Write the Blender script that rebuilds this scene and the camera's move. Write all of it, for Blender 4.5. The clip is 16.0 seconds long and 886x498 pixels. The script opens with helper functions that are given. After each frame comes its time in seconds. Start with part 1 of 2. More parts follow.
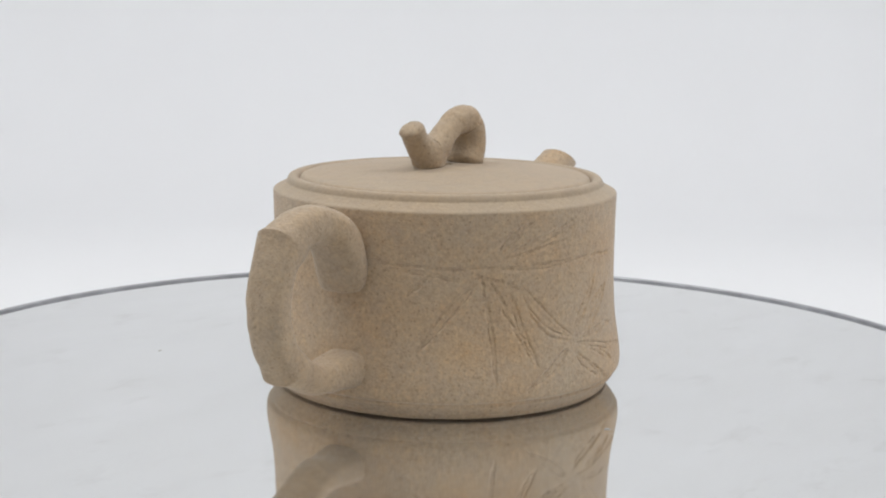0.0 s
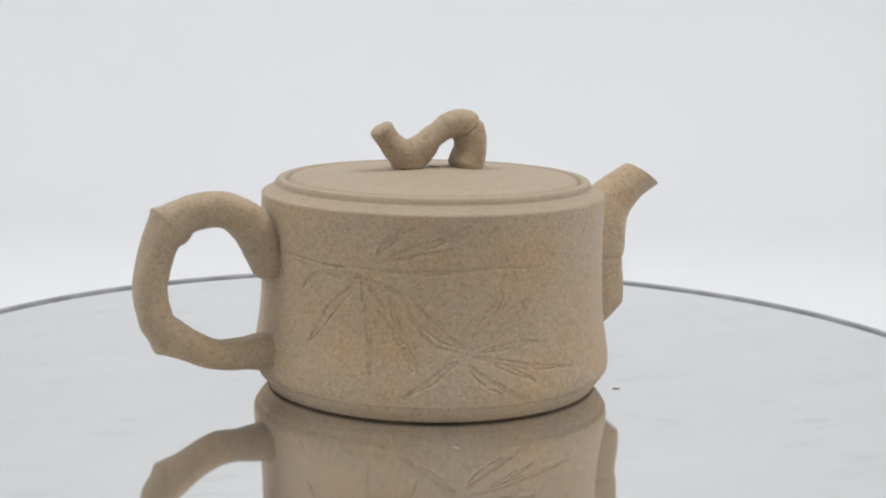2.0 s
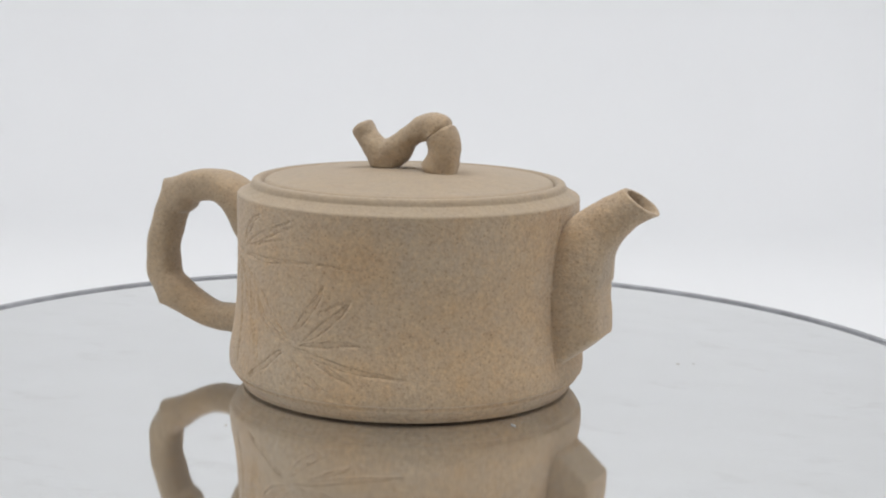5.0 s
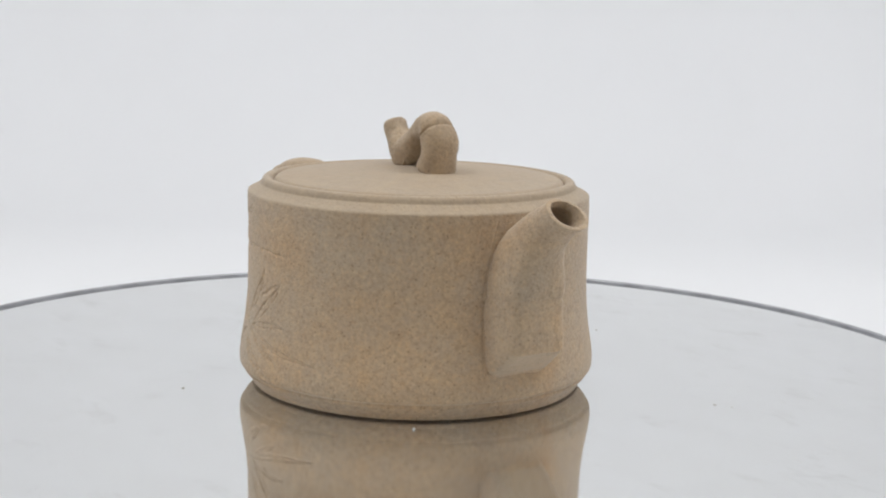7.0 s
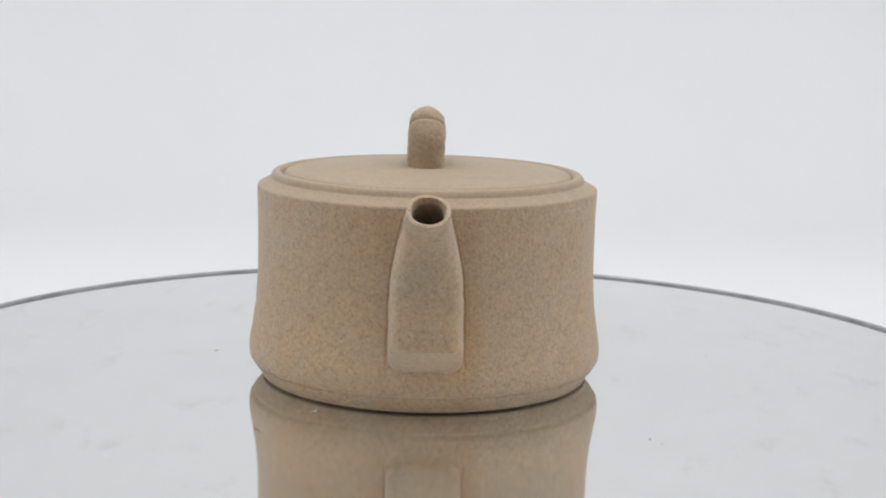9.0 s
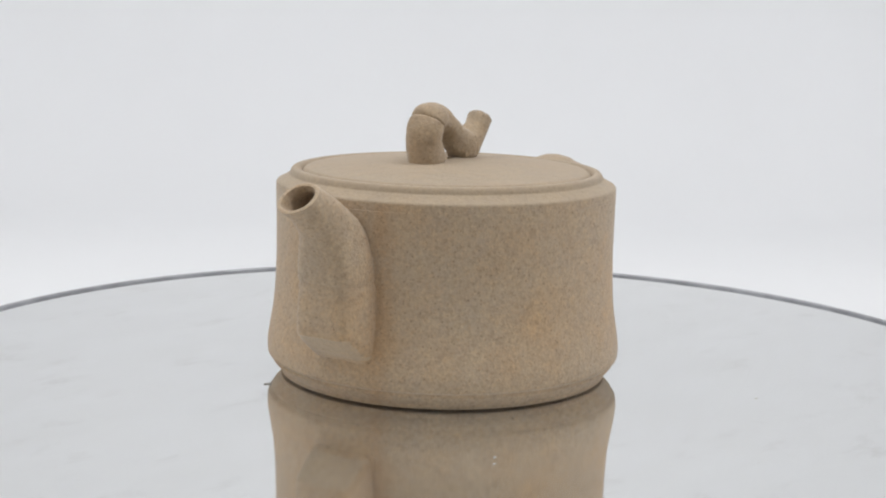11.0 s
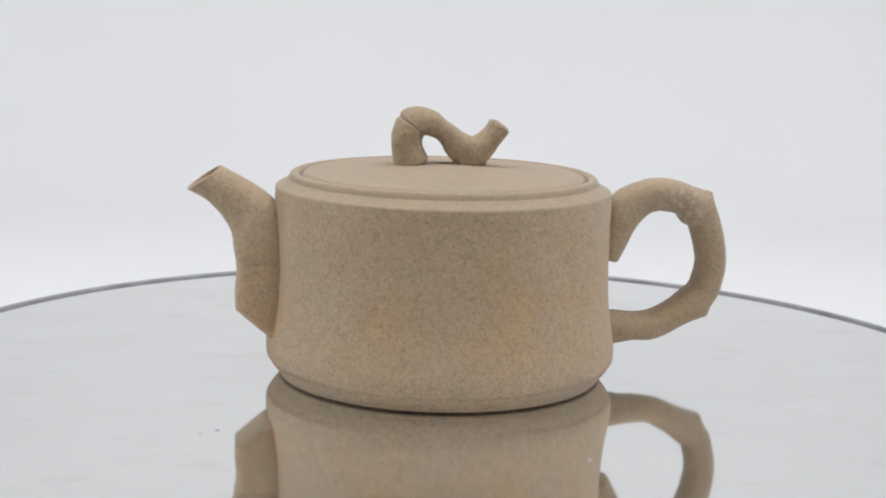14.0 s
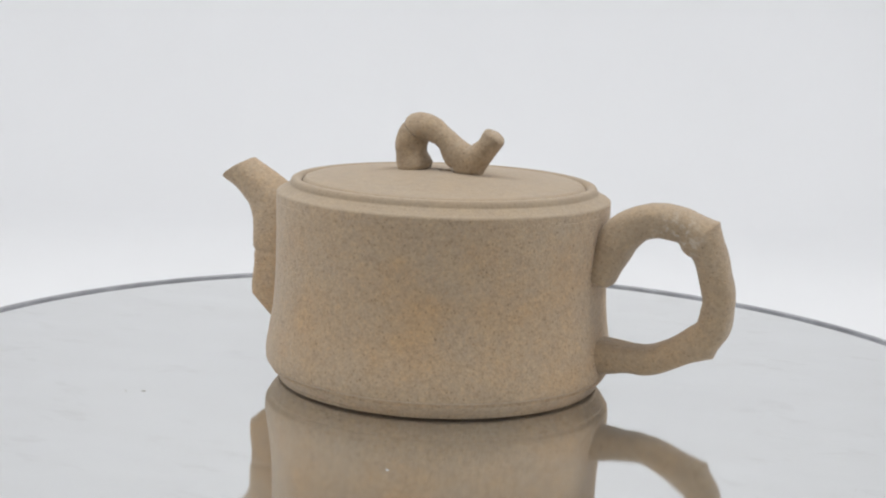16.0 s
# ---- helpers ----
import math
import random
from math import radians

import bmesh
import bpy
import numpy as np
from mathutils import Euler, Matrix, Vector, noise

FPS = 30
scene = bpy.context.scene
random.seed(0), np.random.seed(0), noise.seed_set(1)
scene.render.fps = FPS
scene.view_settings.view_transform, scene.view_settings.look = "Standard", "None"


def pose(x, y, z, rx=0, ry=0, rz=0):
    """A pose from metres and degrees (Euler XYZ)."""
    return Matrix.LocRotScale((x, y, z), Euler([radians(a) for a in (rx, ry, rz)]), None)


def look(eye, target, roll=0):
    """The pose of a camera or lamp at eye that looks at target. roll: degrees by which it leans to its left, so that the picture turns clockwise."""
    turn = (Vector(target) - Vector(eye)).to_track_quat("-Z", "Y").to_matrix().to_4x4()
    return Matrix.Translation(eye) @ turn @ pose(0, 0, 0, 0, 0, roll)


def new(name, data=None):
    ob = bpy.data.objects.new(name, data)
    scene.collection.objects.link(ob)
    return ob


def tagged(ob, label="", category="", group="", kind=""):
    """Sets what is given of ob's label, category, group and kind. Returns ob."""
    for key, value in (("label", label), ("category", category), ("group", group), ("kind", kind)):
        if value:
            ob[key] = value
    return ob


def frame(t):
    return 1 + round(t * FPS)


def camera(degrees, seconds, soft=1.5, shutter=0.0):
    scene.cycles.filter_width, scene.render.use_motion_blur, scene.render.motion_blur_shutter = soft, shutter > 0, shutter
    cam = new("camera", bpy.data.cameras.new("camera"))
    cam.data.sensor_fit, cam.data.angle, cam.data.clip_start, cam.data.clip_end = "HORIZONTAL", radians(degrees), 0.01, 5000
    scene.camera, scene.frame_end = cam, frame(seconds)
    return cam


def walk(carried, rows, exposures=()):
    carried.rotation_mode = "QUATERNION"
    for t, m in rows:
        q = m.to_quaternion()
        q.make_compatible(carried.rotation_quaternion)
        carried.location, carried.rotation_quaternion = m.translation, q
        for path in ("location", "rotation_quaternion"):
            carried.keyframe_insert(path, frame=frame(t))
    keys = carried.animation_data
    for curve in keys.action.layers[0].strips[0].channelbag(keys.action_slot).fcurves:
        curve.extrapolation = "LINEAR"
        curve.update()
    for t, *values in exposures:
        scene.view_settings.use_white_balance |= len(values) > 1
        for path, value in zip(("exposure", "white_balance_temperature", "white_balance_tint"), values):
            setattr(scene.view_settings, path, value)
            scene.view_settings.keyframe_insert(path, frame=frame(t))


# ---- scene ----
LIFT = 0.045  # height of the mirror's face over the tent floor
cam = camera(32.32, 16.0, soft=2.1)
# a small unsteadiness of the camera
walk(cam, [
    (0.0, pose(0.00122, -0.36853, 0.09633 + LIFT, 80.053, -0.734, 0.003)),
    (0.5, pose(0.00174, -0.36848, 0.09655 + LIFT, 80.045, -0.793, 0.003)),
    (1.0, pose(0.00229, -0.36860, 0.09663 + LIFT, 80.057, -0.834, 0.002)),
    (1.5, pose(0.00301, -0.36908, 0.09669 + LIFT, 80.065, -0.827, 0.002)),
    (2.0, pose(0.00362, -0.36972, 0.09647 + LIFT, 80.144, -0.871, 0.001)),
    (2.5, pose(0.00439, -0.36990, 0.09640 + LIFT, 80.182, -0.883, -0.000)),
    (3.0, pose(0.00524, -0.37004, 0.09625 + LIFT, 80.224, -0.888, -0.001)),
    (3.5, pose(0.00613, -0.37050, 0.09615 + LIFT, 80.264, -0.889, -0.002)),
    (4.0, pose(0.00706, -0.37112, 0.09679 + LIFT, 80.176, -0.949, -0.000)),
    (4.5, pose(0.00765, -0.37140, 0.09695 + LIFT, 80.156, -0.991, 0.000)),
    (5.0, pose(0.00787, -0.37132, 0.09658 + LIFT, 80.208, -1.035, -0.001)),
    (5.5, pose(0.00769, -0.37117, 0.09602 + LIFT, 80.285, -1.066, -0.002)),
    (6.0, pose(0.00700, -0.37122, 0.09550 + LIFT, 80.352, -1.114, -0.004)),
    (6.5, pose(0.00579, -0.37174, 0.09533 + LIFT, 80.365, -1.162, -0.004)),
    (7.0, pose(0.00402, -0.37274, 0.09553 + LIFT, 80.322, -1.232, -0.003)),
    (7.5, pose(0.00306, -0.37315, 0.09555 + LIFT, 80.268, -1.230, -0.002)),
    (8.0, pose(0.00250, -0.37351, 0.09537 + LIFT, 80.245, -1.197, -0.002)),
    (8.5, pose(0.00190, -0.37369, 0.09549 + LIFT, 80.187, -1.187, -0.000)),
    (9.0, pose(0.00086, -0.37427, 0.09458 + LIFT, 80.297, -1.217, -0.003)),
    (9.5, pose(-0.00029, -0.37434, 0.09394 + LIFT, 80.361, -1.233, -0.004)),
    (10.0, pose(-0.00157, -0.37386, 0.09370 + LIFT, 80.359, -1.232, -0.004)),
    (10.5, pose(-0.00290, -0.37326, 0.09366 + LIFT, 80.330, -1.230, -0.003)),
    (11.0, pose(-0.00416, -0.37295, 0.09386 + LIFT, 80.275, -1.213, -0.002)),
    (11.5, pose(-0.00530, -0.37334, 0.09408 + LIFT, 80.231, -1.196, -0.001)),
    (12.0, pose(-0.00629, -0.37444, 0.09442 + LIFT, 80.188, -1.174, -0.000)),
    (12.5, pose(-0.00626, -0.37525, 0.09540 + LIFT, 80.063, -1.187, 0.002)),
    (13.0, pose(-0.00457, -0.37557, 0.09593 + LIFT, 80.020, -1.270, 0.003)),
    (13.5, pose(-0.00384, -0.37540, 0.09643 + LIFT, 80.022, -1.360, 0.003)),
    (14.0, pose(-0.00302, -0.37485, 0.09685 + LIFT, 80.082, -1.416, 0.002)),
    (14.5, pose(-0.00245, -0.37454, 0.09733 + LIFT, 80.124, -1.531, 0.001)),
    (15.0, pose(-0.00250, -0.37503, 0.09824 + LIFT, 80.045, -1.810, 0.003)),
    (15.5, pose(-0.00255, -0.37541, 0.09850 + LIFT, 80.063, -1.948, 0.002)),
    (16.0, pose(-0.00259, -0.37577, 0.09849 + LIFT, 80.122, -2.026, -0.001)),
])

# the turn of the plate: seconds, degrees
TURN = [(0.0, 58.34), (0.5, 50.23), (1.0, 41.98), (1.5, 33.41), (2.0, 24.83), (2.5, 16.48), (3.0, 8.34), (3.5, 0.34), (4.0, -7.38), (4.5, -15.38),
        (5.0, -23.65), (5.5, -32.04), (6.0, -40.14), (6.5, -48.05), (7.0, -55.98), (7.5, -63.95), (8.0, -72.35), (8.5, -80.60), (9.0, -88.64), (9.5,
        -96.66), (10.0, -105.08), (10.5, -113.65), (11.0, -122.12), (11.5, -130.28), (12.0, -138.50), (12.5, -146.81), (13.0, -154.98), (13.5,
        -163.11), (14.0, -170.91), (14.5, -178.63), (15.0, -186.38), (15.5, -194.31), (16.0, -202.29)]

# ---- light ----
world = bpy.data.worlds.new("studio_world")
scene.world = world
world.use_nodes = True
bg = world.node_tree.nodes["Background"]
bg.inputs["Color"].default_value = (0.96, 0.98, 1.0, 1)
bg.inputs["Strength"].default_value = 0.60


def lamp(name, eye, target, size_x, size_y, watts, colour=(1, 1, 1)):
    data = bpy.data.lights.new(name, "AREA")
    data.shape, data.size, data.size_y, data.energy, data.color = "RECTANGLE", size_x, size_y, watts, colour
    ob = new(name, data)
    ob.matrix_world = look(eye, target)
    return ob


# two LED strips high on the tent's sides, tilted down at the plate
for side_x, watts in ((-0.40, 4.3), (0.40, 4.6)):
    lamp("led_strip_light", (side_x, -0.08, 0.88), (side_x * 0.25, 0.0, 0.0), 0.30, 0.74, watts, (1.0, 0.985, 0.96))


# ---- materials ----
def material(name):
    m = bpy.data.materials.new(name)
    m.use_nodes = True
    n, l = m.node_tree.nodes, m.node_tree.links
    return m, n, l, n["Principled BSDF"]


def node(n, kind, **values):
    made = n.new(kind)
    for key, value in values.items():
        made.inputs[key.replace("_", " ")].default_value = value
    return made


def ramp(n, l, source, stops):
    r = n.new("ShaderNodeValToRGB")
    while len(r.color_ramp.elements) < len(stops):
        r.color_ramp.elements.new(0.5)
    for e, (at, c) in zip(r.color_ramp.elements, stops):
        e.position, e.color = at, (*c, 1) if len(c) == 3 else c
    l.new(source, r.inputs["Fac"])
    return r.outputs["Color"]


def mix(n, l, kind, fac, a, b):
    m = n.new("ShaderNodeMix")
    m.data_type, m.blend_type = "RGBA", kind
    for slot, value in ((0, fac), (6, a), (7, b)):
        if hasattr(value, "links"):
            l.new(value, m.inputs[slot])
        else:
            m.inputs[slot].default_value = value
    return m.outputs[2]


def noise_tex(n, l, coord, scale, detail=3.0, rough=0.55):
    t = node(n, "ShaderNodeTexNoise", Scale=scale, Detail=detail, Roughness=rough)
    l.new(coord, t.inputs["Vector"])
    return t.outputs["Fac"]


def clay_material(name, grain=1.0, stain=False, grey=0.0, blend_tone=(0.346, 0.282, 0.206, 1), seam=False):
    """Unglazed sandy clay: ochre mottling, fine dark and pale grains, a dry rough skin."""
    m, n, l, b = material(name)
    coord = n.new("ShaderNodeTexCoord").outputs["Object"]
    big = noise_tex(n, l, coord, 44, 5, 0.62)
    base = ramp(n, l, big, [(0.31, (0.418, 0.338, 0.248)), (0.50, (0.424, 0.326, 0.224)), (0.68, (0.446, 0.318, 0.193))])
    base = mix(n, l, "MIX", grey, base, (0.330, 0.262, 0.184, 1) if stain else blend_tone)
    mid = noise_tex(n, l, coord, 260, 3, 0.65)
    base = mix(n, l, "MULTIPLY", 0.8, base, ramp(n, l, mid, [(0.3, (0.94, 0.935, 0.945)), (0.7, (1.06, 1.035, 0.975))]))
    mottle = noise_tex(n, l, coord, 1100, 3, 0.65)
    base = mix(n, l, "MULTIPLY", grain, base, ramp(n, l, mottle, [(0.32, (0.86, 0.83, 0.79)), (0.50, (1.0, 1.0, 1.0)), (0.68, (1.09, 1.07, 1.04))]))
    if seam:
        # iron bleeds ochre along the spout's joints
        for edge_y, much in ((0.0088, 0.50), (-0.0097, 0.30)):
            gap = n.new("ShaderNodeVectorMath")
            gap.operation = "DISTANCE"
            flat = node(n, "ShaderNodeMapping", Scale=(1.0, 1.0, 0.0))
            l.new(coord, flat.inputs["Vector"])
            l.new(flat.outputs["Vector"], gap.inputs[0])
            gap.inputs[1].default_value = (0.0412, edge_y, 0.0)
            near = ramp(n, l, gap.outputs["Value"], [(0.0006, (much,) * 3), (0.0024, (0, 0, 0))])
            patchy = mix(n, l, "MULTIPLY", 1.0, near, ramp(n, l, mid, [(0.36, (0.25,) * 3), (0.56, (1, 1, 1))]))
            base = mix(n, l, "MIX", patchy, base, (0.360, 0.215, 0.105, 1))
    # pale, ochre and dark grains
    cells = node(n, "ShaderNodeTexVoronoi", Scale=1750.0)
    l.new(coord, cells.inputs["Vector"])
    grains = ramp(n, l, cells.outputs["Color"], [(0.0, (0.52, 0.44, 0.35)), (0.24, (0.87, 0.84, 0.80)), (0.62, (1.0, 1.0, 1.0)),
                                                 (0.76, (1.16, 1.03, 0.88)), (0.95, (1.24, 1.22, 1.18))])
    base = mix(n, l, "MULTIPLY", 0.38 * grain, base, grains)
    dots = node(n, "ShaderNodeTexVoronoi", Scale=860.0)
    l.new(coord, dots.inputs["Vector"])
    patch = noise_tex(n, l, coord, 2600, 1)
    spots = n.new("ShaderNodeMath")
    spots.operation = "ADD"
    l.new(dots.outputs["Distance"], spots.inputs[0])
    l.new(patch, spots.inputs[1])
    dark = ramp(n, l, spots.outputs[0], [(0.54, (0.42, 0.36, 0.30)), (0.67, (1.0, 1.0, 1.0))])
    base = mix(n, l, "MULTIPLY", 0.66 * grain, base, dark)
    if stain:
        sep = n.new("ShaderNodeVectorMath")
        sep.operation = "DISTANCE"
        l.new(coord, sep.inputs[0])
        sep.inputs[1].default_value = (-0.0606, 0.0046, 0.0412)
        near = ramp(n, l, sep.outputs["Value"], [(0.0024, (1, 1, 1)), (0.0062, (0, 0, 0))])
        frost = ramp(n, l, noise_tex(n, l, coord, 520, 4, 0.7), [(0.50, (0, 0, 0)), (0.62, (0.6, 0.6, 0.6))])
        both = mix(n, l, "MULTIPLY", 1.0, near, frost)
        base = mix(n, l, "MIX", both, base, (0.60, 0.57, 0.53, 1))
    l.new(base, b.inputs["Base Color"])
    b.inputs["Roughness"].default_value = 0.72
    b.inputs["Specular IOR Level"].default_value = 0.35
    b.inputs["Sheen Weight"].default_value = 0.18
    b.inputs["Sheen Roughness"].default_value = 0.6
    bump = node(n, "ShaderNodeBump", Strength=0.35 * grain, Distance=0.00025)
    l.new(cells.outputs["Distance"], bump.inputs["Height"])
    bump2 = node(n, "ShaderNodeBump", Strength=0.35, Distance=0.0006)
    l.new(mid, bump2.inputs["Height"])
    l.new(bump2.outputs["Normal"], bump.inputs["Normal"])
    l.new(bump.outputs["Normal"], b.inputs["Normal"])
    return m


CLAY = clay_material("sandy_clay", seam=True)
CLAY_LID = clay_material("smooth_sandy_clay", 0.50, False, 0.7)
# finer grain, plus a lightened tone for bounce off the mirror
CLAY_SMOOTH_LIT = clay_material("smooth_bounce_lit_clay", 0.55, False, 0.6, (0.440, 0.355, 0.258, 1))
CLAY_HANDLE = clay_material("stained_sandy_clay", 0.9, True, 0.45)


def mirror_material():
    """Silvered glass under a film of dust, with wiped streaks."""
    m, n, l, b = material("dusty_mirror")
    coord = n.new("ShaderNodeTexCoord").outputs["Object"]
    b.inputs["Metallic"].default_value = 1.0
    cloud = noise_tex(n, l, coord, 14, 5, 0.6)
    l.new(ramp(n, l, cloud, [(0.35, (0.035,) * 3), (0.75, (0.075,) * 3)]), b.inputs["Roughness"])
    dust = n.new("ShaderNodeBsdfDiffuse")
    dust.inputs["Color"].default_value = (0.62, 0.605, 0.58, 1)
    stretch = node(n, "ShaderNodeMapping", Scale=(1.0, 1.9, 1.0), Rotation=(0, 0, 0.5))
    l.new(coord, stretch.inputs["Vector"])
    wipe = noise_tex(n, l, stretch.outputs["Vector"], 26, 6, 0.62)
    film = ramp(n, l, wipe, [(0.35, (0.025,) * 3), (0.70, (0.065,) * 3)])
    smear = noise_tex(n, l, stretch.outputs["Vector"], 46, 8, 0.68)
    mask = ramp(n, l, smear, [(0.56, (0, 0, 0)), (0.72, (0.42, 0.42, 0.42))])
    l.new(mix(n, l, "MIX", mask, (0.880, 0.888, 0.880, 1), (0.62, 0.61, 0.585, 1)), b.inputs["Base Color"])
    specks = node(n, "ShaderNodeTexVoronoi", Scale=70.0)
    l.new(coord, specks.inputs["Vector"])
    dots = ramp(n, l, specks.outputs["Distance"], [(0.015, (0.5,) * 3), (0.03, (0, 0, 0))])
    gate = ramp(n, l, noise_tex(n, l, coord, 30, 2), [(0.60, (0, 0, 0)), (0.66, (1, 1, 1))])
    film = mix(n, l, "ADD", 1.0, film, mix(n, l, "MULTIPLY", 1.0, dots, gate))
    both = n.new("ShaderNodeMixShader")
    l.new(film, both.inputs[0])
    l.new(b.outputs[0], both.inputs[1])
    l.new(dust.outputs[0], both.inputs[2])
    l.new(both.outputs[0], n["Material Output"].inputs["Surface"])
    return m


def plain_material(name, colour, rough=0.5, metal=0.0, vary=0.06, scale=40):
    m, n, l, b = material(name)
    coord = n.new("ShaderNodeTexCoord").outputs["Object"]
    lo, hi = [c * (1 - vary) for c in colour], [min(1, c * (1 + vary)) for c in colour]
    l.new(ramp(n, l, noise_tex(n, l, coord, scale, 4), [(0.35, lo), (0.65, hi)]), b.inputs["Base Color"])
    b.inputs["Roughness"].default_value, b.inputs["Metallic"].default_value = rough, metal
    return m


MIRROR = mirror_material()
RIM = plain_material("grey_rim", (0.30, 0.31, 0.335), 0.4, 0.2, 0.2, 90)
PLASTIC = plain_material("white_plastic", (0.75, 0.75, 0.74), 0.4, 0.0, 0.03, 60)
BACKDROP = plain_material("white_backdrop", (0.815, 0.830, 0.855), 0.9, 0.0, 0.012, 3)
FABRIC = plain_material("tent_fabric", (0.80, 0.80, 0.81), 0.85, 0.0, 0.02, 8)
UNSEEN_TABLE = plain_material("unseen_table_top", (0.20, 0.185, 0.17), 0.55, 0.0, 0.2, 6)
CRUMB = plain_material("grey_crumb", (0.50, 0.49, 0.47), 0.8, 0.0, 0.3, 900)


# ---- building helpers ----
def mesh_of(name, verts, faces, mat, smooth=True):
    me = bpy.data.meshes.new(name)
    me.from_pydata([tuple(map(float, v)) for v in verts], [], faces)
    me.materials.append(mat)
    bm = bmesh.new()
    bm.from_mesh(me)
    bmesh.ops.recalc_face_normals(bm, faces=bm.faces[:])
    for e in bm.edges:
        e.smooth = len(e.link_faces) != 2 or e.calc_face_angle(0) < 0.45
    bm.to_mesh(me)
    bm.free()
    if smooth:
        me.polygons.foreach_set("use_smooth", [True] * len(me.polygons))
    me.update()
    return me


def part(name, me, parent, label=""):
    ob = new(name, me)
    ob.parent = parent
    return tagged(ob, label)


def glide(points, n):
    """Catmull-Rom through rows of numbers, n steps a span."""
    p = np.array(points, float)
    p = np.vstack([2 * p[0] - p[1], p, 2 * p[-1] - p[-2]])
    out = []
    for i in range(1, len(p) - 2):
        a, b, c, d = p[i - 1:i + 3]
        for s in np.arange(n) / n:
            out.append(0.5 * (2 * b + (c - a) * s + (2 * a - 5 * b + 4 * c - d) * s * s + (3 * b - a - 3 * c + d) * s ** 3))
    return np.array(out + [p[-2]])


def revolve(profile, segments, closed=False, angles=None, push=None):
    """Vertices and quads of a profile (r, z) turned round z. push(angle, z) pulls the skin in."""
    if angles is None:
        angles = np.linspace(0, 2 * math.pi, segments, endpoint=False)
    prof = np.array(profile)
    a, r = np.meshgrid(angles, prof[:, 0])
    z = np.repeat(prof[:, 1:2], len(angles), 1)
    if push is not None:
        r = r - push(a, z)
    verts = np.stack([r * np.cos(a), r * np.sin(a), z], -1).reshape(-1, 3)
    n, k = len(angles), len(prof)
    faces = []
    for i in range(k if closed else k - 1):
        j = (i + 1) % k
        for s in range(n):
            e = (s + 1) % n
            faces.append((i * n + s, i * n + e, j * n + e, j * n + s))
    return verts, faces


def loft(rings, cap_start=True, cap_end=True):
    rings = np.array(rings)
    k, n = rings.shape[:2]
    faces = []
    for i in range(k - 1):
        for s in range(n):
            e = (s + 1) % n
            faces.append((i * n + s, i * n + e, (i + 1) * n + e, (i + 1) * n + s))
    if cap_start:
        faces.append(tuple(range(n)))
    if cap_end:
        faces.append(tuple(range((k - 1) * n, k * n)))
    return rings.reshape(-1, 3), faces


def turned(degrees):
    """Matrix by which rows of points turn round z."""
    c, s = math.cos(radians(degrees)), math.sin(radians(degrees))
    return np.array(((c, s, 0), (-s, c, 0), (0, 0, 1)))


def branch_tube(rows, steps, segs, square=2.0, wobble=0.0, seed=0, cracks=(), knuckles=()):
    """A limb in the plane y = 0: rows of x, z, half width in the plane, half width across, y. Ends rounded; cracks: row, depth; knuckles on the outer bend: row, height."""
    rng = np.random.RandomState(seed)
    g = glide(rows, steps)
    path = g[:, [0, 1]]
    tang = np.gradient(path, axis=0)
    tang /= np.linalg.norm(tang, axis=1)[:, None]
    side = np.stack([-tang[:, 1], tang[:, 0]], 1)
    phi = np.linspace(0, 2 * math.pi, segs, endpoint=False)
    c, s = np.cos(phi), np.sin(phi)
    cc, ss = np.sign(c) * np.abs(c) ** (2 / square), np.sign(s) * np.abs(s) ** (2 / square)
    rings = []
    waves = rng.uniform(-1, 1, (4, 3))

    def ring(i, shift, shrink):
        u = i / len(g) * 9
        lump = 1 + wobble * sum(w[0] * np.sin((k + 1) * phi + w[1] * 3 + u * (0.8 + k * 0.5) * (1 + 0.3 * w[2])) for k, w in enumerate(waves))
        lump = lump * (1 - sum(deep * math.exp(-((i / steps - row) / 0.06) ** 2) for row, deep in cracks))
        o = path[i] + tang[i] * shift
        knee = sum(high * math.exp(-abs((i / steps - row) / 0.30) ** 1.3) for row, high in knuckles) * np.clip(-cc, 0, 1)
        across = cc * g[i, 2] * shrink * lump - knee
        x = o[0] + side[i, 0] * across
        z = o[1] + side[i, 1] * across
        y = g[i, 4] + ss * g[i, 3] * shrink * lump
        return np.stack([x, y, z], 1)

    soft = [(0.00, 0.55), (0.05, 0.74), (0.13, 0.87), (0.24, 0.96)]
    for d, k in soft:
        rings.append(ring(0, (d - 0.36) * g[0, 2], k))
    for i in range(len(g)):
        rings.append(ring(i, 0, 1))
    for d, k in soft[::-1]:
        rings.append(ring(len(g) - 1, (0.36 - d) * g[-1, 2], k))
    return loft(rings)


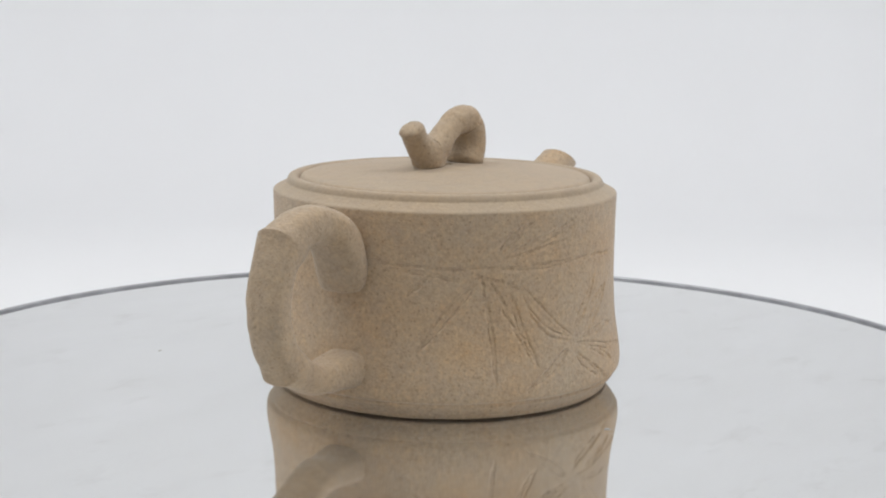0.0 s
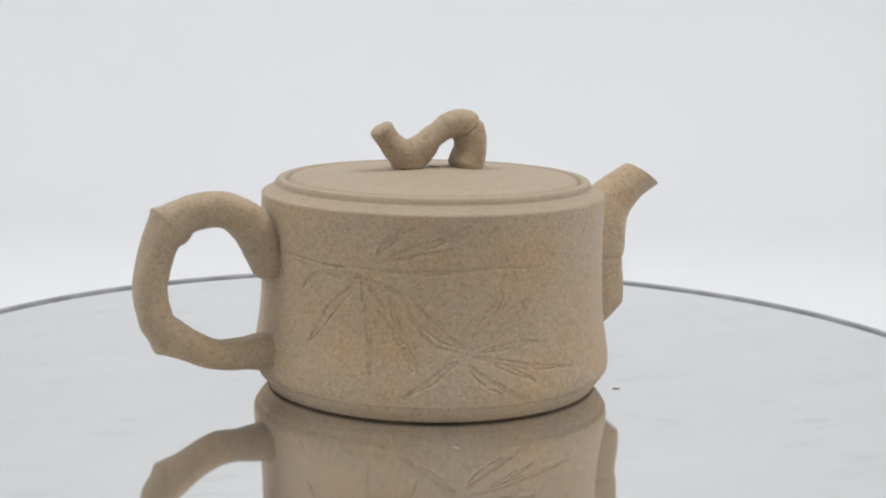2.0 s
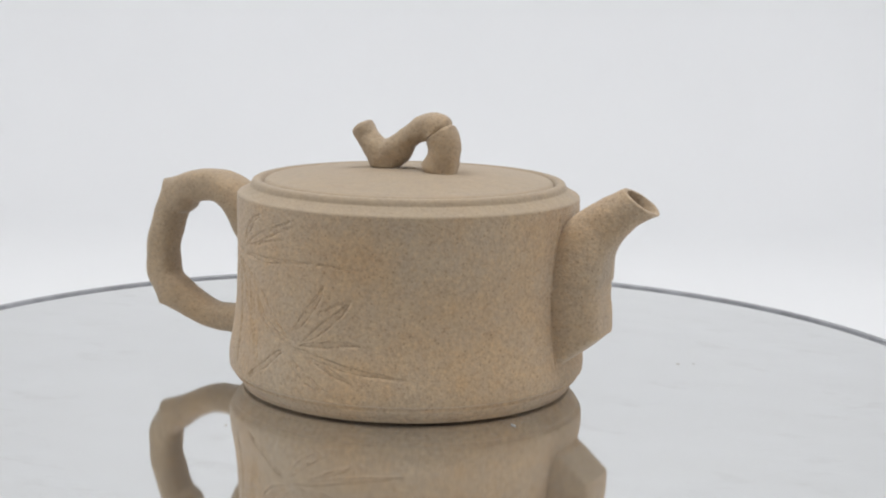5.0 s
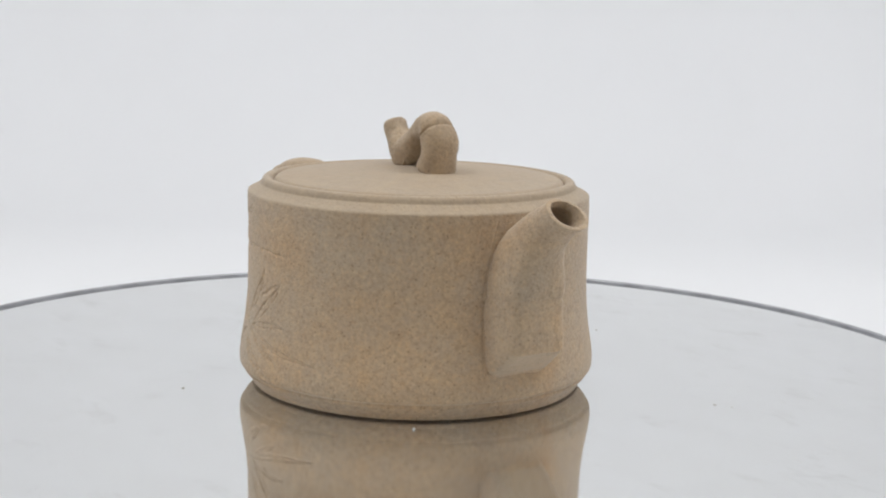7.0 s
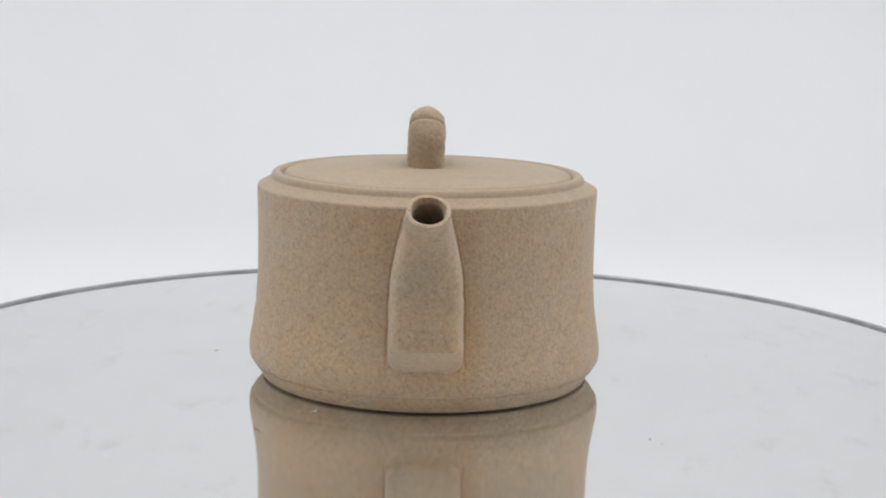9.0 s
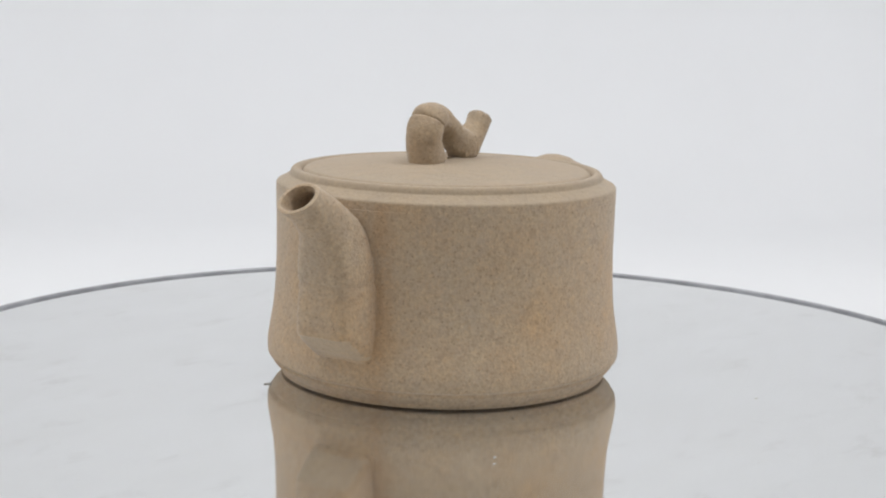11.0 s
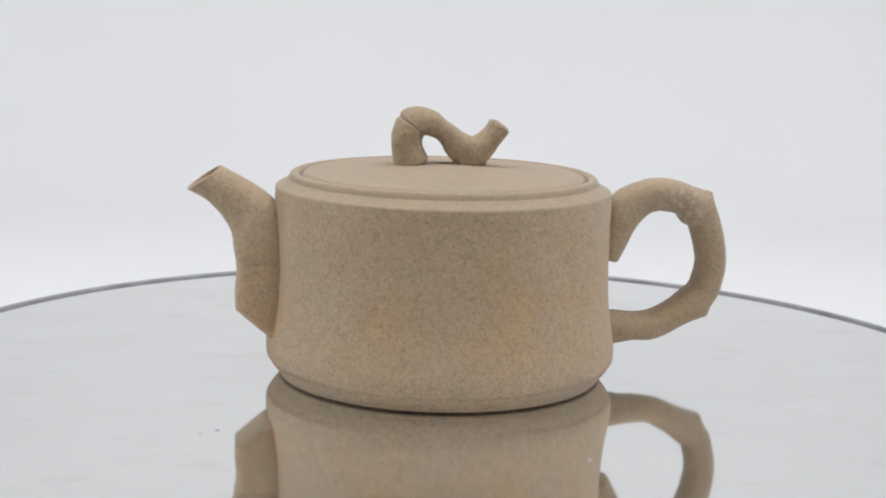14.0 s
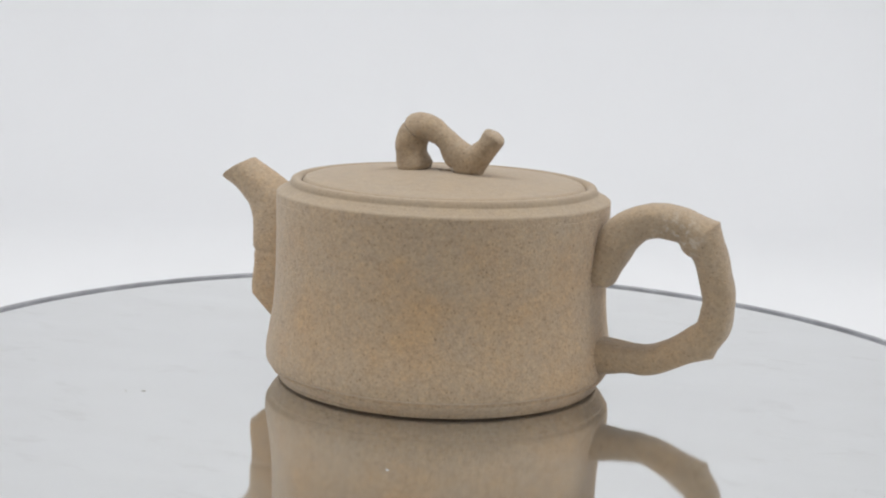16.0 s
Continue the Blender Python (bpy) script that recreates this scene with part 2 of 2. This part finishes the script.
# ---- the light tent ----
def sweep_mesh():
    """Floor and back of the tent in one sheet with a wide bend."""
    # floor cut short ahead of the plate to lower the light from below
    line = [(-0.22, 0.0), (0.53, 0.0)]
    for k in range(1, 17):
        a = math.radians(90 * k / 16)
        line.append((0.53 + 0.21 * math.sin(a), 0.21 - 0.21 * math.cos(a)))
    line.append((0.74, 0.97))
    verts, faces, t = [], [], 0.004
    pts = np.array(line)
    nrm = np.gradient(pts, axis=0)
    nrm = np.stack([nrm[:, 1], -nrm[:, 0]], 1)
    nrm /= np.linalg.norm(nrm, axis=1)[:, None]
    back = pts + nrm * t
    loop = np.vstack([pts, back[::-1]])
    k = len(loop)
    for x in (-0.62, 0.62):
        verts += [(x, y, z) for y, z in loop]
    for i in range(k):
        faces.append((i, (i + 1) % k, k + (i + 1) % k, k + i))
    n = len(pts)
    for o in (0, k):
        for i in range(n - 1):
            faces.append((o + i, o + i + 1, o + k - 2 - i, o + k - 1 - i))
    return mesh_of("backdrop", verts, faces, BACKDROP)


def box_mesh(name, size, mat, bevel=0.002):
    bm = bmesh.new()
    bmesh.ops.create_cube(bm, size=1)
    bmesh.ops.scale(bm, vec=size, verts=bm.verts)
    bmesh.ops.bevel(bm, geom=bm.edges[:], offset=bevel, segments=2, affect="EDGES")
    me = bpy.data.meshes.new(name)
    bm.to_mesh(me)
    bm.free()
    me.materials.append(mat)
    return me


tagged(new("backdrop", sweep_mesh()), "seamless white sweep of floor and back wall", "backdrop", kind="structure")
# out of view: a dark top added to cut light bounced up at the pot
table = new("ground", box_mesh("ground", (5.0, 5.0, 0.03), UNSEEN_TABLE))
table.location = (0, 0, -0.0195)
tagged(table, "unseen plain brown-grey table top under the light tent, added to dim light from below", "table top", kind="structure")
for x, name in ((-0.632, "wall_west"), (0.632, "wall_east")):
    wall = new(name, box_mesh(name, (0.016, 1.56, 0.98), FABRIC))
    wall.location = (x, 0.015, 0.486)
    tagged(wall, "white fabric side wall of the light tent", "wall", kind="structure")
roof = new("ceiling", box_mesh("ceiling", (1.28, 1.56, 0.012), FABRIC))
roof.location = (0, 0.015, 0.984)
tagged(roof, "white fabric roof of the light tent", "ceiling", kind="structure")


# ---- the turntable ----
DISC_R, FACE = 0.14370, -0.0003
POT_X, POT_Y = 0.00137, -0.00190  # where the pot stands on the plate


def turntable():
    thing = new("turntable")
    tagged(thing, "round mirror-topped turntable with a thin dark grey rim", "turntable")
    edge = DISC_R - 0.0022
    v, f = revolve([(edge, -0.0050), (edge, -0.0003), (edge - 0.0004, 0.0)], 256)
    f += [tuple(range(256)), tuple(range(512, 768))]
    plate = part("mirror_disc", mesh_of("mirror_disc", v, f, MIRROR, False), thing, "dusty silver mirror plate with faint smears")
    out, top = DISC_R, 0.0007
    v, f = revolve([(edge + 0.0001, -0.0052), (edge + 0.0001, top - 0.0003), (edge + 0.0004, top), (out - 0.0006, top), (out, top - 0.0006), (out, -0.0052)], 256, True)
    ring = part("rim", mesh_of("rim", v, f, RIM), thing, "dark grey edge band")
    v, f = revolve([(0.030, -0.0165), (0.030, -0.0052), (0.055, -0.0052), (0.055, -0.0060), (0.036, -0.0075), (0.034, -0.0165)], 64, True)
    hub = part("hub", mesh_of("hub", v, f, PLASTIC), thing, "white plastic hub")
    # crumbs and hairs of dust that ride on the plate
    rng = np.random.RandomState(4)
    for x, y, size in ((-0.0174, -0.0561, 0.0005), (0.0396, -0.0271, 0.0007), (0.0577, 0.0461, 0.0004), (0.0614, 0.0481, 0.0003), (-0.0186, 0.0731, 0.0004)):
        bm = bmesh.new()
        bmesh.ops.create_icosphere(bm, subdivisions=2, radius=size * 0.5)
        for vert in bm.verts:
            vert.co *= 1 + rng.uniform(-0.3, 0.3)
            vert.co.x *= 2.8
            vert.co.z *= 0.45
        me = bpy.data.meshes.new("crumb")
        bm.to_mesh(me)
        bm.free()
        me.materials.append(CRUMB)
        crumb = part("crumb", me, thing, "tiny grey crumb of dust")
        crumb.location = (x, y, size * 0.2)
        crumb.rotation_euler = (0, 0, rng.uniform(0, 3))
    return thing


def turntable_base():
    v, f = revolve([(0.0, 0.0005), (0.070, 0.0005), (0.072, 0.003), (0.070, 0.020), (0.067, 0.0235), (0.026, 0.0240), (0.024, 0.0260), (0.024, 0.0345), (0.0, 0.0345)], 96)
    ob = new("motor_plinth", mesh_of("motor_plinth", v, f, PLASTIC))
    ob.location = (0, 0, 0.0)
    return tagged(ob, "squat white plastic motor plinth under the mirror plate", "plinth")


# ---- the teapot ----
# incised leaves and stalks: angle in degrees and height in mm of both ends, sag in mm, width in mm
TALL = 0.993
SPRIG_LOW = [
    (-124.5, 31.0, -102, 16.8, -2.1, 2.3), (-103.8, 19.0, -91.3, 31.0, -0.6, 1.5), (-99.5, 17.2, -81.5, 28.6, -0.7, 1.5), (-100.5, 16.2, -78.4, 17.9, 0.5, 1.0),
    (-103, 15.9, -63.8, 10.6, -0.7, 1.0), (-97, 14.1, -81.4, 8.9, 0.3, 1.0), (-104.4, 13.9, -85, 5.1, -0.9, 1.6), (-106, 15.2, -123.9, 6.1, 0.4, 1.2),
]
SPRIG_HIGH = [
    (-138.3, 31.4, -156.8, 15.0, -0.6, 1.7), (-135.4, 27.5, -132.5, 7.3, 0.3, 0.8), (-128, 29.3, -117.7, 10.6, -0.5, 1.1), (-131.5, 36.0, -102.8, 43.2, 0.6, 1.5),
    (-132, 37.5, -119.5, 44.8, 0.8, 1.3), (-132, 34.3, -94.6, 35.6, -0.4, 0.9), (-165, 34.4, -144, 31.6, 0.5, 0.9), (-152, 33.5, -160, 28.0, 0.0, 0.7),
]
STALKS = [(-170, 35.6, -131, 34.7, -0.4, 0.5), (-140, 33.0, -124, 29.5, 0.4, 0.5), (-136, 33.0, -128, 24.0, 0.3, 0.4), (-137, 33.5, -136, 27.0, 0.0, 0.4),
          (-127, 36.4, -106.6, 40.1, 0.3, 0.4), (-116, 40.8, -104, 44.2, 0.3, 0.4), (-122.5, 27.2, -106, 16.6, -2.6, 0.4), (-127, 21.3, -119.5, 11.6, 0.0, 0.4),
          (-101.5, 13.0, -88.5, 6.6, -0.7, 0.4), (-94, 24.0, -83, 27.9, 0.2, 0.4), (-95, 35.4, -80, 34.5, 0.1, 0.3), (-131, 26.0, -121, 17.4, -0.6, 0.4)]


def carving(a, z):
    """Depth of the incised sprigs at angle a and height z, in metres."""
    depth = np.zeros_like(a)
    u, w = np.degrees((a + math.pi) % (2 * math.pi) - math.pi) * 0.735, z * 1000
    keep = (u > -132) & (u < -45)
    uu, ww = u[keep], w[keep]
    got = np.zeros_like(uu)
    for kind, rows in ((1, SPRIG_LOW), (1, SPRIG_HIGH), (0, STALKS)):
        for a0, z0, a1, z1, sag, width in rows:
            p, q = np.array((a0 * 0.735, z0)), np.array((a1 * 0.735, z1))
            d = q - p
            size = np.hypot(*d)
            d /= size
            s = ((uu - p[0]) * d[0] + (ww - p[1]) * d[1]) / size
            bow = 4 * sag * s * (1 - s)
            off = (uu - p[0]) * -d[1] + (ww - p[1]) * d[0] - bow - 0.10 * np.sin(s * 11 + a0 * 3) - 0.05 * np.sin(s * 29 + z1)
            inside = (s > 0) & (s < 1)
            half = width * 0.60 * np.clip(np.sin(math.pi * np.clip(s, 0, 1) ** 0.8), 0, 1) if kind else width * 0.3 + 0 * s
            fade = np.clip(np.minimum(s, 1 - s) * 9, 0, 1)
            edge = np.exp(-((np.abs(off) - half) / 0.25) ** 2) * (0.29 + 0.11 * np.sin(s * 17 + a0 * 7) + 0.07 * np.sin(s * 53 + z0))
            fill = np.clip(1 - np.abs(off) / np.maximum(half, 0.05), 0, 1) ** 0.5 * 0.12 if kind else 0
            vein = np.exp(-(off / 0.13) ** 2) * 0.05 if kind else 0
            got = np.maximum(got, np.where(inside, (edge + fill + vein) * fade, 0))
    depth[keep] = got * 0.001
    return depth


def spout_seam(a, z):
    """Depth of the pressed joint along both sides of the spout's root."""
    half = np.interp(z, (0.010, 0.026, 0.031, 0.036, 0.041, 0.046), (0.0083, 0.0083, 0.0080, 0.0072, 0.0062, 0.0050))
    off = (np.abs(a + math.radians(0.7)) - np.arcsin(half / 0.0416)) * 0.0416 - 0.0002
    return 0.00020 * np.exp(-(off / 0.00022) ** 2) * ((z > 0.0108) & (z < 0.0455)) * (np.abs(a) < 0.4)


def worked(v, amount, scale):
    """Hand-worked unevenness of modelled clay."""
    return np.array([np.array(p) + amount * np.array(noise.noise_vector(Vector(p) * scale)) + 0.4 * amount * np.array(noise.noise_vector(Vector(p) * scale * 2.7)) for p in v])


def teapot():
    thing = new("teapot")
    tagged(thing, "unglazed sandy beige clay teapot with bamboo-style handle, on a mirror turntable", "teapot")
    # body
    side = [(0.0, 0.0006), (0.0352, 0.0006), (0.0355, -0.0003), (0.0364, -0.0003), (0.0369, 0.0001), (0.0398, 0.0001), (0.0402, 0.0003), (0.0405, 0.0011), (0.0406, 0.0013), (0.0421, 0.0031),
            (0.0423, 0.0034), (0.0423, 0.0037), (0.0422, 0.0039), (0.0424, 0.0042), (0.0431, 0.0047), (0.0433, 0.0050), (0.04343, 0.0056), (0.04350, 0.0072)]
    wall = [(0.04350, 0.0072), (0.04335, 0.0090), (0.0428, 0.0125), (0.0421, 0.0170), (0.04165, 0.0220), (0.0414, 0.0290), (0.0414, 0.0380), (0.0415, 0.0440), (0.0415, 0.0467)]
    top = [(0.04145, 0.0470), (0.0412, 0.0473), (0.0406, 0.0476), (0.0395, 0.0482), (0.0387, 0.0487), (0.0383, 0.0490), (0.0381, 0.0496), (0.0377, 0.0503), (0.0370, 0.0506),
           (0.0362, 0.0505), (0.0357, 0.0501), (0.0354, 0.0495), (0.0353, 0.0486), (0.0345, 0.0470), (0.0345, 0.0300), (0.0, 0.0300)]
    low = np.vstack([side[2:5], glide(side[5:], 3)])
    mid = glide(wall, 30)[1:]
    profile = np.vstack([side[:2], low, mid, glide([wall[-1]] + top[:13], 3)[1:], top[13:]])
    fine = np.radians(np.arange(-178, -62, 0.22))
    angles = np.concatenate([fine, np.radians(np.concatenate([np.arange(-62, -15, 1.6), np.arange(-15, -6, 0.15), np.arange(-6, 6, 1.6), np.arange(6, 15, 0.15), np.arange(15, 181.5, 1.6)]))])
    lumps = np.random.RandomState(7).uniform(-1, 1, (6, 3))

    def skin(a, z):
        uneven = sum(w[0] * np.sin((k + 2) * a + w[1] * 3 + z * 90 * w[2]) for k, w in enumerate(lumps)) * 0.00007
        return carving(a, z) + spout_seam((a + math.pi) % (2 * math.pi) - math.pi, z) + uneven * (z > 0.001) * (z < 0.045)

    v, f = revolve(profile, 0, angles=angles, push=skin)
    v[:, 2] *= TALL
    body = mesh_of("body", v, f, CLAY)
    body.materials.append(CLAY_LID)
    for face in body.polygons:
        face.material_index = int(face.center.z > 0.0469 * TALL)
    part("body", body, thing, "squat waisted drum with incised bamboo leaves")
    # lid with its rim bead, groove and shallow dome
    lid_line = [(0.0015, 0.0470), (0.0340, 0.0470), (0.0346, 0.0480), (0.03515, 0.0486), (0.0352, 0.0493), (0.0350, 0.0499), (0.0343, 0.0505), (0.0335, 0.0507), (0.0310, 0.05095),
                (0.0250, 0.0515), (0.0160, 0.0523), (0.0080, 0.0528), (0.0024, 0.0530), (0.0018, 0.05295), (0.0015, 0.0526)]
    v, f = revolve(np.vstack([lid_line[:3], glide(lid_line[3:], 4)]), 192, True)
    v[:, 2] *= TALL
    lid = part("lid", mesh_of("lid", v, f, CLAY_LID), thing, "low domed lid with a small vent hole, set inside the shoulder ring")
    # twig knob on the lid
    rows = [(-0.0133, 0.0623, 0.0028, 0.0030, 0.0012), (-0.0111, 0.0592, 0.0028, 0.0031, 0.0010), (-0.0074, 0.0561, 0.0038, 0.0038, 0.0006), (-0.0039, 0.0571, 0.0037, 0.0036, 0.0004),
            (-0.0001, 0.0607, 0.0027, 0.0032, 0.0), (0.0041, 0.0630, 0.0033, 0.0036, -0.0004), (0.0075, 0.0629, 0.0040, 0.0042, -0.0006), (0.0092, 0.0601, 0.0039, 0.0045, -0.0006),
            (0.0093, 0.0570, 0.0038, 0.0044, -0.0006), (0.0082, 0.0533, 0.0044, 0.0046, -0.0006)]
    v, f = branch_tube(rows, 20, 36, 2.2, 0.022, 3, [(6.30, 0.10), (2.1, 0.03)])
    # the low bend is pressed flat where it sits on the lid
    v[:, 2] = np.where(v[:, 0] < 0, np.maximum(v[:, 2], 0.05195 + 0.25 * (v[:, 2] - 0.05195)), v[:, 2])
    v[:, 2] = np.where((v[:, 0] < -0.0035) & (v[:, 0] > -0.0102) & (v[:, 2] < 0.0545), 0.0519 + (v[:, 2] - 0.0519) * 0.72 - 0.0002, v[:, 2])
    v[:, 2] *= TALL
    v = worked(v, 0.00026, 330)
    part("knob", mesh_of("knob", v, f, CLAY_HANDLE), lid, "bent twig knob")
    # handle
    rows = [(-0.0420, 0.0300, 0.0032, 0.0057, 0.0006), (-0.0433, 0.0347, 0.0044, 0.0060, 0.0), (-0.0461, 0.0406, 0.0048, 0.0059, -0.0003), (-0.0508, 0.0443, 0.0043, 0.0054, -0.0003),
            (-0.0562, 0.0453, 0.0041, 0.0050, -0.0003), (-0.0618, 0.0442, 0.0041, 0.0049, -0.0003), (-0.0652, 0.0417, 0.0049, 0.0052, -0.0003), (-0.0675, 0.0388, 0.0041, 0.0049, -0.0003),
            (-0.0693, 0.0335, 0.0039, 0.0048, -0.0004), (-0.0703, 0.0278, 0.0038, 0.0047, -0.0010), (-0.0697, 0.0220, 0.0039, 0.0047, -0.0015), (-0.0684, 0.0191, 0.0039, 0.0047, -0.0018),
            (-0.0658, 0.0166, 0.0041, 0.0050, -0.0019), (-0.0611, 0.0137, 0.0037, 0.0048, -0.0016), (-0.0552, 0.0111, 0.0036, 0.0049, -0.0010), (-0.0488, 0.0108, 0.0037, 0.0053, -0.0006),
            (-0.0412, 0.0107, 0.0045, 0.0060, -0.0002)]
    v, f = branch_tube(rows, 10, 36, 2.5, 0.014, 11, (), [(6.0, 0.0010), (11.8, 0.0011)])
    v[:, 2] *= TALL
    v = worked(v, 0.00028, 170)
    part("handle", mesh_of("handle", v, f, CLAY_HANDLE), thing, "knotted bamboo ear handle with a whitish stain")
    # spout: outer edge x, z; inner edge x, z; half width
    rows = [(0.0430, 0.0102, 0.0385, 0.0104, 0.0076), (0.0471, 0.0134, 0.0385, 0.0125, 0.0082), (0.0490, 0.0150, 0.0385, 0.0146, 0.0083), (0.0510, 0.0168, 0.0385, 0.0168, 0.0083), (0.0512, 0.0173, 0.0385, 0.0173, 0.0083), (0.0513, 0.0215, 0.0385, 0.0215, 0.0083),
            (0.0508, 0.0258, 0.0385, 0.0257, 0.0083), (0.0515, 0.0308, 0.0385, 0.0313, 0.0080), (0.0521, 0.0354, 0.0390, 0.0376, 0.0072), (0.0537, 0.0388, 0.0410, 0.0428, 0.0062),
            (0.0562, 0.0417, 0.0450, 0.0464, 0.0054), (0.0590, 0.0442, 0.0501, 0.0496, 0.0049), (0.0628, 0.0462, 0.0545, 0.0520, 0.0046)]
    g = glide(rows, 12)
    phi = np.linspace(0, 2 * math.pi, 40, endpoint=False)
    rings = []
    for i, (ox, oz, ix, iz, half) in enumerate(g):
        k = i / (len(g) - 1)
        power = 5.6 - 3.4 * min(1, max(0, (k - 0.46) / 0.33))
        c = np.sign(np.cos(phi)) * np.abs(np.cos(phi)) ** (2 / power)
        s = np.sign(np.sin(phi)) * np.abs(np.sin(phi)) ** (2 / power)
        node_ring = -0.00030 * math.exp(-((k - 0.546) / 0.009) ** 2)
        narrow = 1 - 0.13 * np.clip(c, 0, 1) * min(1, max(0, (0.68 - k) / 0.17))
        mx, mz, dx, dz = (ox + ix) / 2, (oz + iz) / 2, (ox - ix) / 2, (oz - iz) / 2
        size = math.hypot(dx, dz)
        rings.append(np.stack([mx + c * dx * (1 + node_ring / size), s * (half + node_ring) * narrow, mz + c * dz * (1 + node_ring / size)], 1))
    # lip, and the bore going back down
    lip = rings[-1]
    mid_lip = lip.mean(0)
    back = np.array((-0.62, 0.0, -0.55))
    outer = list(rings)
    for shrink, depth in ((0.93, -0.00025), (0.82, -0.0002), (0.77, 0.0006), (0.73, 0.002)):
        rings.append(mid_lip + (lip - mid_lip) * shrink + back * depth)
    for step in range(10, 64, 6):
        hollow = outer[-1 - step]
        rings.append(hollow.mean(0) + (hollow - hollow.mean(0)) * 0.70)
    rings.append(rings[-1].mean(0) + (rings[-1] - rings[-1].mean(0)) * 0.2)
    v, f = loft(rings)
    v = worked(v @ turned(-0.7), 0.00018, 190)
    v[:, 2] *= TALL
    spout = mesh_of("spout", v, f, CLAY)
    spout.materials.append(CLAY_SMOOTH_LIT)
    for face in spout.polygons:
        # the slanted toe is smoother clay, its paler colour painting the mirror's upward light
        toe = face.normal.z < -0.45 and 0.0112 * TALL < face.center.z < 0.0170 * TALL
        face.material_index = int(toe)
    part("spout", spout, thing, "stubby squared bamboo spout, open at the mouth")
    return thing


PLATE = turntable()
turntable_base()
POT = teapot()


def motions():
    spin = [(t, pose(0, 0, LIFT, 0, 0, turn)) for t, turn in TURN]
    walk(PLATE, [(t, m @ pose(0, 0, FACE)) for t, m in spin])
    walk(POT, [(t, m @ pose(POT_X, POT_Y, 0)) for t, m in spin])


motions()
